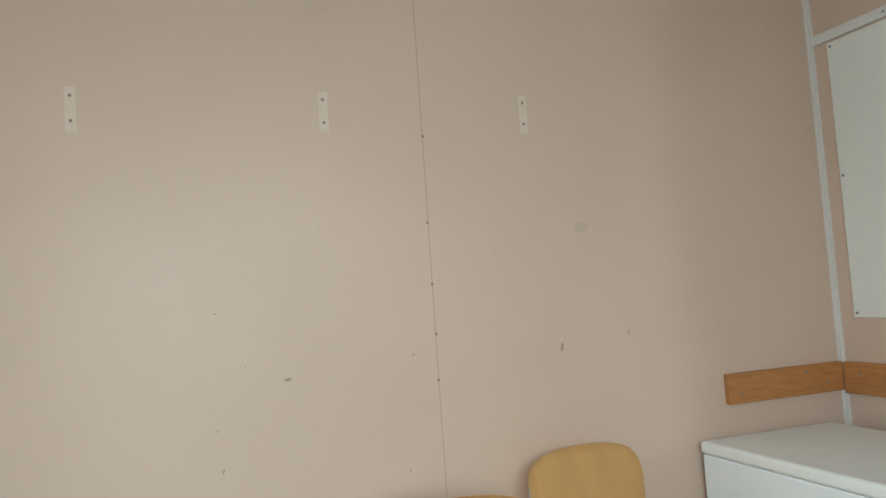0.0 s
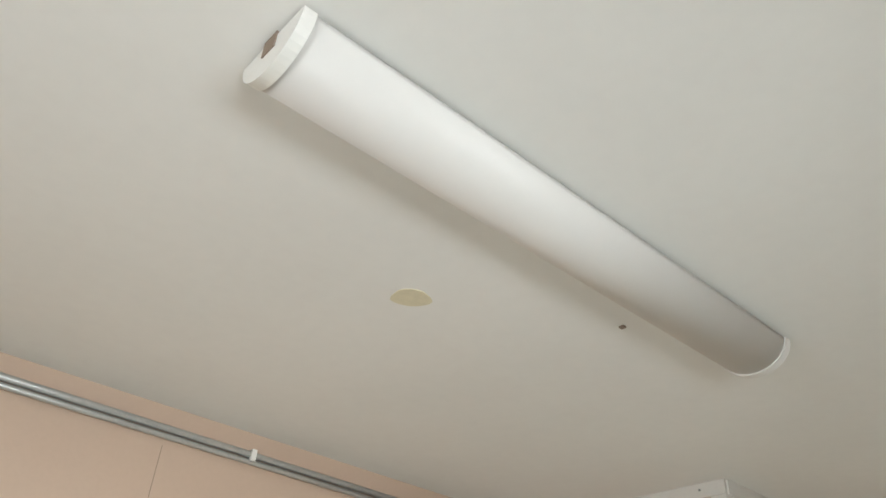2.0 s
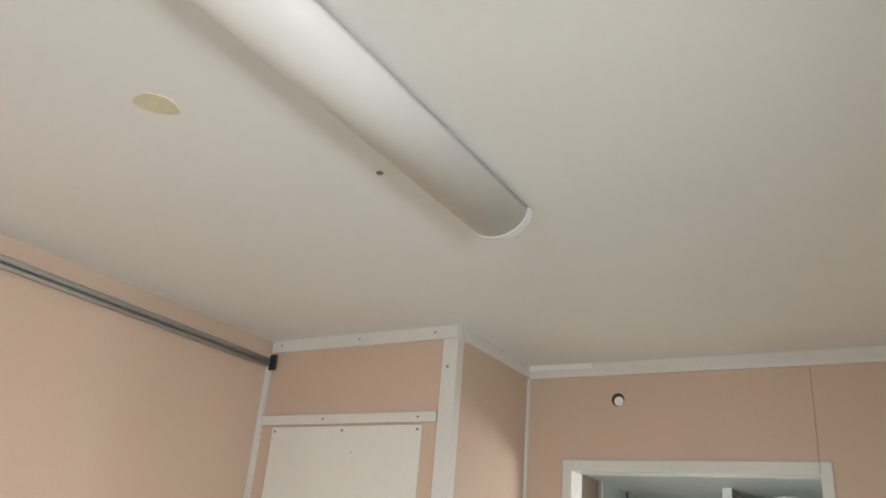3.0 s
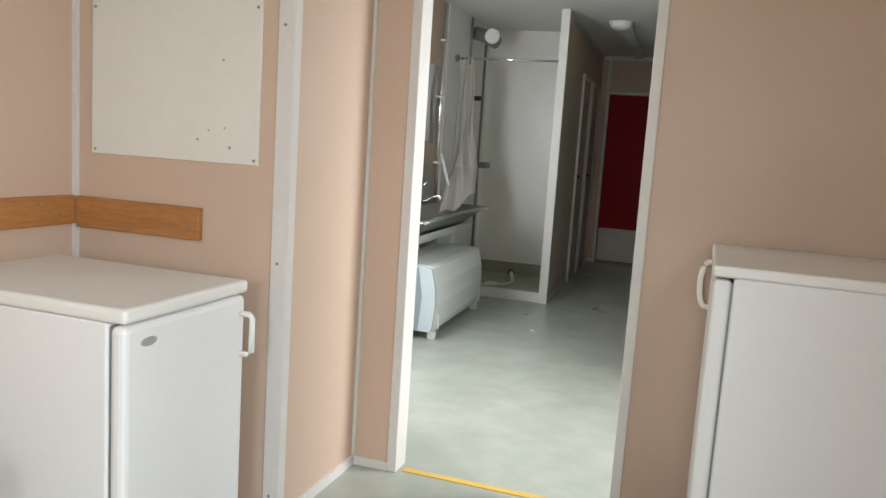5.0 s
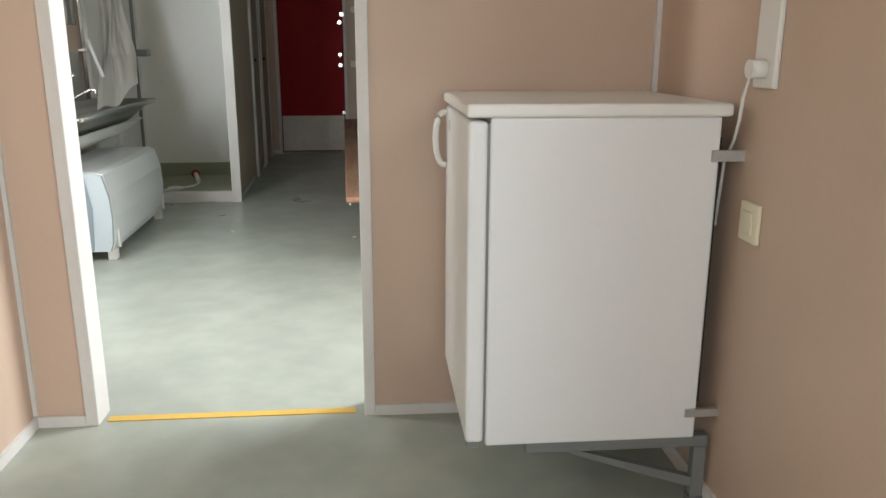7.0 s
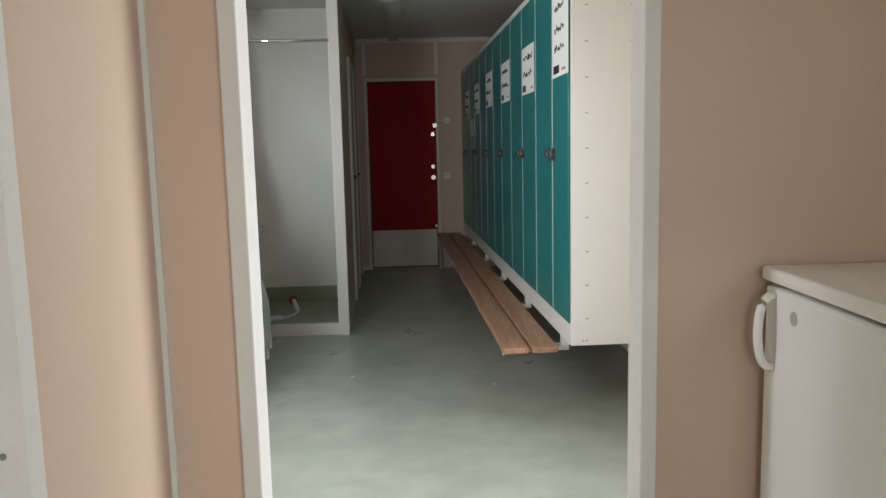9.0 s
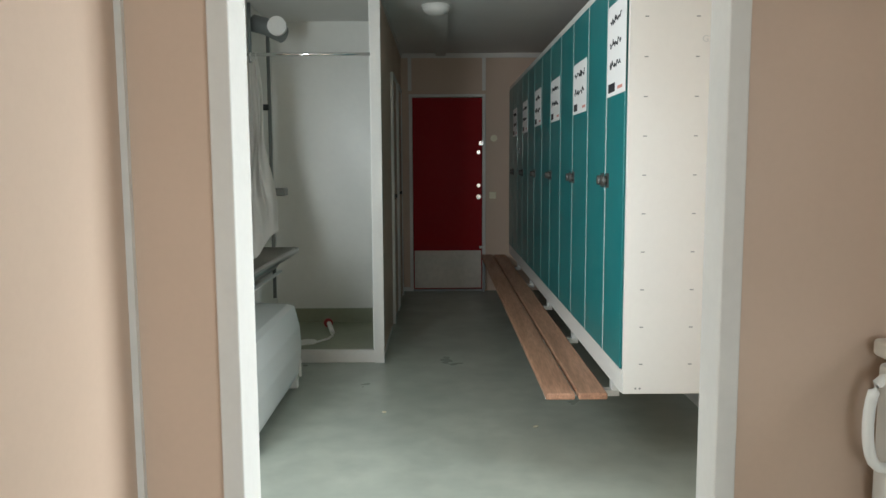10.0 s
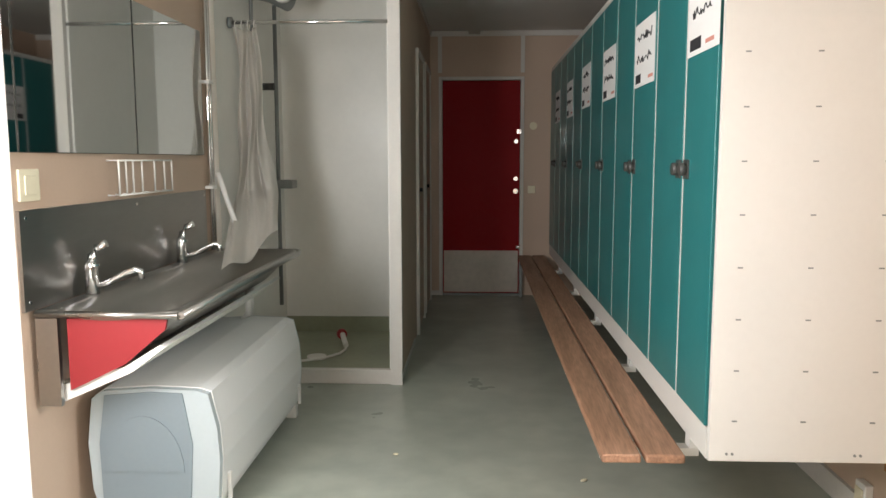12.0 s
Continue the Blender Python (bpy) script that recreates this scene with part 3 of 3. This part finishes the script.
part("spray_head", tube(bmesh.new(), [(-0.905, 4.53, 0.1), (-0.895, 4.50, 0.1)], 0.034, 16), REDP, ho, "red plastic spray face")
part("handle", tube(bmesh.new(), [(-0.893, 4.5, 0.1), (-0.875, 4.45, 0.08), (-0.85, 4.38, 0.052)], 0.018, 12), WHITE, ho)

# wash trough, splashback, taps
tro = thing("wash_trough", "stainless steel wash trough with a red end panel", "sink", m=S)
bm = bmesh.new()
rows = []
for j in range(37):
    v = 1.757 + (3.43 - 1.757) * j / 36
    deep = min(1.0, max(0.0, (3.425 - v) / 0.32)) ** 0.55 * min(1.0, max(0.0, (v - 1.785) / 0.12)) ** 0.5
    row = []
    for i in range(21):
        q = i / 20
        if q < 0.15:
            u, z = -1.362 + 0.07 * q / 0.15, 0.803
        elif q < 0.9:
            w = (q - 0.15) / 0.75
            u, z = -1.292 + 0.357 * w, 0.803 - 0.15 * deep * math.sin(math.pi * w ** 0.85) ** 0.7
        else:
            w = (q - 0.9) / 0.1
            u, z = -0.935 + 0.035 * w, 0.803 - 0.012 * w * w
        row.append(bm.verts.new((u - 0.03 * max(0.0, (v - 3.3) / 0.13) ** 2 * q, v, z)))
    rows.append(row)
for a, b in zip(rows, rows[1:]):
    for i in range(20):
        bm.faces.new((a[i], a[i + 1], b[i + 1], b[i]))
bmesh.ops.recalc_face_normals(bm, faces=bm.faces[:])
bmesh.ops.solidify(bm, geom=bm.faces[:], thickness=0.008)
part("basin", bm, STEEL, tro, smooth=True)
part("rim", tube(bmesh.new(), [(-0.902, 1.757, 0.79), (-0.902, 3.3, 0.79), (-0.915, 3.4, 0.792), (-0.95, 3.43, 0.794)], 0.011, 10), STEEL, tro)
part("rim", tube(bmesh.new(), [(-1.36, 1.757, 0.792), (-0.91, 1.757, 0.79)], 0.011, 10), STEEL, tro)
part("end_panel", prism(bmesh.new(), [(-1.27, 0.783), (-0.95, 0.783), (-0.96, 0.742), (-1.09, 0.632), (-1.27, 0.545)], "y", 1.772, 1.784), REDP, tro, "red painted end panel")
part("apron", prism(bmesh.new(), [(-1.36, 0.5), (-1.31, 0.5), (-1.08, 0.60), (-0.965, 0.685), (-0.985, 0.69), (-1.1, 0.62), (-1.36, 0.54)], "y", 1.786, 3.2), WHITE, tro, "white underside panel")
cube("bracket", (-1.36, -1.29, 1.752, 1.77, 0.5, 0.78), STEEL, tro)
spl = cube("splashback", (-1.38, -1.368, 1.72, 3.32, 0.803, 1.115), STEEL)
spl.matrix_world = S
tagged(spl, "brushed steel splashback above the trough", "splashback")
for v, z in ((1.75, 1.09), (1.75, 0.83), (2.52, 1.09), (3.29, 1.09)):
    part("screw", tube(bmesh.new(), [(-1.3685, v, z), (-1.366, v, z)], 0.005, 8), CHROME, spl)
for v in (2.06, 2.88):
    tap = thing("mixer_tap", "chrome single-lever mixer tap on the trough", "tap", (-1.33, v, 0.80), "mixer taps", S)
    part("body", tube(bmesh.new(), [(0, 0, 0), (0, 0, 0.1), (0.005, 0, 0.115)], 0.024, 16), CHROME, tap)
    part("spout", tube(bmesh.new(), [(0.01, 0, 0.03), (0.06, 0.005, 0.045), (0.11, 0.01, 0.075), (0.15, 0.012, 0.088), (0.168, 0.013, 0.082), (0.171, 0.013, 0.055)], 0.011, 12), CHROME, tap)
    part("lever", tube(bmesh.new(), [(0.0, 0, 0.112), (0.003, 0, 0.14), (0.02, 0.002, 0.165), (0.055, 0.004, 0.18)], 0.014, 10), CHROME, tap)
ap = thing("waste_pipe", "white waste pipe under the trough", "pipe", m=S)
part("pipe", tube(bmesh.new(), [(-1.1, 3.12, 0.69), (-1.1, 3.12, 0.52), (-1.2, 3.12, 0.46), (-1.36, 3.12, 0.46)], 0.022, 12), WHITE, ap)
ht = thing("water_pipes", "pair of chrome water pipes up the wall", "pipe", m=S)
for dv in (0, 0.035):
    part("pipe", tube(bmesh.new(), [(-1.355, 3.36 + dv, 0.72), (-1.355, 3.36 + dv, 2.4)], 0.009), CHROME, ht)
for z in (1.12, 1.65, 2.1):
    cube("clip", (-1.38, -1.34, 3.345, 3.41, z, z + 0.015), WHITE, ht)
part("hose", tube(bmesh.new(), [(-1.34, 3.43, 1.2), (-1.3, 3.45, 1.05), (-1.26, 3.46, 0.92), (-1.24, 3.46, 0.82)], 0.014, 10), WHITE, ht)

# mirror cabinet, switch, rack
mc = thing("mirror_cabinet", "wide mirror-fronted wall cabinet", "mirror", m=S)
cube("body", (-1.38, -1.371, 1.08, 3.31, 1.29, 1.9), LATCH, mc)
for a, b in ((1.08, 1.726), (1.74, 2.542), (2.556, 3.31)):
    cube("pane", (-1.3705, -1.365, a, b, 1.292, 1.898), MIRROR, mc)
sw2 = thing("wall_switch", "cream light switch beneath the mirror", "switch", (-1.38, 1.79, 1.19), m=S)
cube("plate", (0, 0.01, -0.055, 0.055, -0.05, 0.05), CREAM, sw2, bevel=0.004)
cube("rocker", (0.009, 0.014, -0.03, 0.03, -0.03, 0.03), CREAM, sw2, bevel=0.003)
rk = thing("wire_rack", "white wire toothbrush rack on the wall", "rack", m=S)
for v in (2.3, 2.36, 2.42, 2.5, 2.62, 2.72, 2.8):
    part("wire", tube(bmesh.new(), [(-1.375, v, 1.265), (-1.33, v, 1.265), (-1.33, v, 1.135), (-1.375, v, 1.135)], 0.004, 6), WHITE, rk)
for z in (1.265, 1.135):
    part("wire", tube(bmesh.new(), [(-1.33, 2.3, z), (-1.33, 2.8, z)], 0.004, 6), WHITE, rk)

# convector heater beneath the trough
he = thing("convector_heater", "white convector heater with blue-grey ends", "heater", m=S)
side = [(-1.32, 0.13), (-1.33, 0.3), (-1.31, 0.46), (-1.27, 0.487), (-1.1, 0.498), (-0.94, 0.492), (-0.9, 0.48), (-0.872, 0.36), (-0.865, 0.24), (-0.875, 0.1), (-0.89, 0.06), (-1.3, 0.06)]
part("casing", prism(bmesh.new(), side, "y", 1.995, 3.17), ENAMEL, he)
for a, b in ((1.965, 1.994), (3.171, 3.195)):
    part("end_cap", prism(bmesh.new(), [(-1.09 + (x + 1.09) * 0.985, 0.28 + (z - 0.28) * 0.985) for x, z in side], "y", a, b), PALEBLUE, he, "pale blue-grey plastic end")
part("end_inlay", prism(bmesh.new(), [(-1.28, 0.07), (-1.285, 0.3), (-1.26, 0.47), (-1.1, 0.484), (-0.99, 0.48), (-0.96, 0.3), (-0.975, 0.07)], "y", 1.960, 1.9645), BLUEGREY, he, "darker blue-grey inlay")
part("end_grip", prism(bmesh.new(), [(-1.13 + 0.14 * math.cos(a), 0.2 + 0.2 * math.sin(a)) for a in [math.pi * k / 14 for k in range(15)]], "y", 1.956, 1.9595), BLUEGREY, he)
for v in (2.03, 3.1):
    cube("foot", (-0.93, -0.88, v, v + 0.05, 0.0, 0.062), WHITE, he, bevel=0.006)
    cube("foot", (-1.28, -1.22, v, v + 0.05, 0.0, 0.062), WHITE, he, bevel=0.006)
    cube("latch", (-0.872, -0.858, v + 0.01, v + 0.03, 0.07, 0.17), WHITE, he, bevel=0.004)

# ---- lockers ----
U, Z0, Z1 = 0.665, 0.415, 2.06
seams = [1.62] + [1.955 + 0.405 * k for k in range(12)]
lk = thing("locker_carcass", "cream lockers' shared plinth and riveted side panel", "locker", m=S)
cube("side_panel", (U, 1.30, 1.60, 1.619, Z0, Z1), LOCKER, lk, bevel=0.002)
cube("plinth", (U - 0.002, U + 0.04, 1.6195, 6.41, Z0, 0.505), LOCKER, lk)
cube("top_rail", (U - 0.002, U + 0.04, 1.6195, 6.41, 2.03, Z1), LOCKER, lk)
cube("back", (U + 0.04, 1.30, 1.6195, 6.41, Z0 + 0.01, Z0 + 0.03), LOCKER, lk)
cube("roof", (U + 0.04, 1.30, 1.6195, 6.41, Z1 - 0.02, Z1), LOCKER, lk)
cube("support", (1.24, 1.36, 1.7, 1.76, 0.33, Z0), PINE, lk)
cube("support", (1.24, 1.36, 6.2, 6.26, 0.33, Z0), PINE, lk)
for k in range(11):
    for j in range(4):
        u, z = U + 0.068 + 0.19 * j - 0.0006 * k, 0.533 + 0.1455 * k
        if u < 1.29 and z < 2.03:
            cube("rivet", (u - 0.007, u + 0.007, 1.5975, 1.6005, z - 0.002, z + 0.002), GREY, lk)
for u in (U + 0.05, U + 0.066, U + 0.405, U + 0.421):
    part("screw", tube(bmesh.new(), [(u, 1.597, 0.437), (u, 1.601, 0.437)], 0.004, 8), GREY, lk)
for k in range(12):
    a, b = seams[k], seams[k + 1]
    lo = thing("locker", "tall narrow teal steel locker with closed door", "locker", (U, a, 0), "teal lockers", S)
    w = b - a
    cube("body", (0.012, 0.6, 0.008, w - 0.008, 0.506, 2.029), LOCKER, lo)
    cube("door", (-0.006, 0.012, 0.012, w - 0.012, 0.507, 2.028), TEAL, lo, bevel=0.003)
    cube("seam_post", (-0.004, 0.012, w - 0.0075, w + 0.0075, 0.506, 2.029), LOCKER, lo)
    e = w - 0.045 if k % 2 == 0 else 0.045
    part("latch", tube(bmesh.new(), [(-0.03, e, 1.235), (-0.005, e, 1.235)], 0.02, 12), LATCH, lo, "dark grey turn latch")
    cube("latch_plate", (-0.0095, -0.006, e - 0.03, e + 0.03, 1.205, 1.265), LATCH, lo)
    if k in (0, 2, 4, 6, 8, 10):
        z = (1.575, 0, 1.555, 0, 1.56, 0, 1.575, 0, 1.56, 0, 1.56)[k]
        pa = thing("notice_sheet", "white handwritten paper sheet taped to a locker", "paper", (U - 0.0065, a, z), "locker sheets", S)
        cube("sheet", (-0.0012, 0, 0.03 if k else 0.004, w - 0.02, 0, 0.25 if k else 0.36), PAPER, pa)
        r2 = random.Random(10 + k)
        for line in range(2 if k else 3):
            zz = 0.19 - 0.085 * line if k else 0.29 - 0.085 * line
            pts = []
            for q in range(26):
                pts.append((-0.0022, w - 0.07 - q * (w - 0.15) / 25, zz + r2.uniform(-0.016, 0.02) * (0 if q % 9 == 4 else 1)))
            part("writing", tube(bmesh.new(), pts, 0.002, 5), INK, pa)
        cube("printed_box", (-0.002, -0.0012, w - 0.14 if k else w - 0.16, w - 0.045, 0.015, 0.05), INK, pa)
        cube("printed_bar", (-0.002, -0.0012, 0.05, 0.13, 0.02, 0.032), PINKINK, pa)

# socket low on the wall under the lockers
p = thing("wall_socket", "small white wall socket low beneath the lockers", "socket", (1.36, 2.07, 0.12), m=S)
cube("plate", (-0.03, 0, -0.035, 0.035, -0.05, 0.04), WHITE, p, bevel=0.005)
cube("cover", (-0.036, -0.03, -0.025, 0.025, -0.03, 0.02), CREAM, p, bevel=0.002)

# ---- bench ----
be = thing("bench", "long bench of two worn wooden planks beside the lockers", "bench", m=S)
for a, b in ((0.387, 0.506), (0.519, 0.638)):
    cube("plank", (a, b, 1.728, 6.59, 0.352, 0.38), BENCH, be, bevel=0.007)
for v in (1.86, 2.83, 3.8, 4.77, 5.78):
    cube("bracket", (0.40, U + 0.05, v, v + 0.05, 0.327, 0.351), LOCKER, be, "cream painted steel bracket")
    cube("hanger", (U + 0.02, U + 0.05, v, v + 0.05, 0.352, Z0), LOCKER, be)
    part("bolt", tube(bmesh.new(), [(0.41, v + 0.02, 0.31), (0.41, v + 0.02, 0.327)], 0.006, 8), WHITE, be)
for u in (0.4, 0.59):
    cube("leg", (u, u + 0.025, 6.5, 6.53, 0, 0.351), GREY, be)

# passage ceiling lamp and floor crumbs
pl = thing("ceiling_light", "small round white ceiling light, switched off", "ceiling light", (-0.054, 4.27, H2), m=S)
bm = bmesh.new()
bmesh.ops.create_uvsphere(bm, u_segments=28, v_segments=14, radius=0.1)
bmesh.ops.delete(bm, geom=[v for v in bm.verts if v.co.z > 0.001], context="VERTS")
for v in bm.verts:
    v.co.z *= 0.55
    v.co.z -= 0.015
part("globe", bm, WHITE, pl, smooth=True)
part("base", tube(bmesh.new(), [(0, 0, -0.016), (0, 0, 0)], 0.105, 28), WHITE, pl)
dc = cube("ceiling_duct_cover", (-0.07, 0.03, 4.4, 6.59, H2 - 0.03, H2), CEIL)
dc.matrix_world = S
tagged(dc, "flat white cable cover along the passage ceiling", "cable cover")
for k, (x, y) in enumerate(((-0.44, 2.63), (0.34, 2.42))):
    bm = bmesh.new()
    bmesh.ops.create_icosphere(bm, subdivisions=1, radius=0.012)
    for v in bm.verts:
        v.co = Vector((v.co.x * (1.2 + 0.3 * k % 1), v.co.y * 0.7, v.co.z * 0.5 + 0.006))
    ob = part("floor_crumb", bm, FILLER)
    ob.matrix_world = pose(x, y, 0, 0, 0, 37 * k)
    tagged(ob, "small pale crumb lying on the vinyl floor", "crumb", "floor crumbs")

txt = bpy.data.curves.new("locker_number", "FONT")
txt.body, txt.size, txt.extrude, txt.align_x = "G2-007", 0.034, 0.0004, "CENTER"
txt.materials.append(GALV)
tx = new("locker_number", txt)
tx.matrix_world = S @ pose(0.985, 1.5985, 1.75, 90, 0, 0)
tagged(tx, "small grey number printed on the locker side", "lettering")
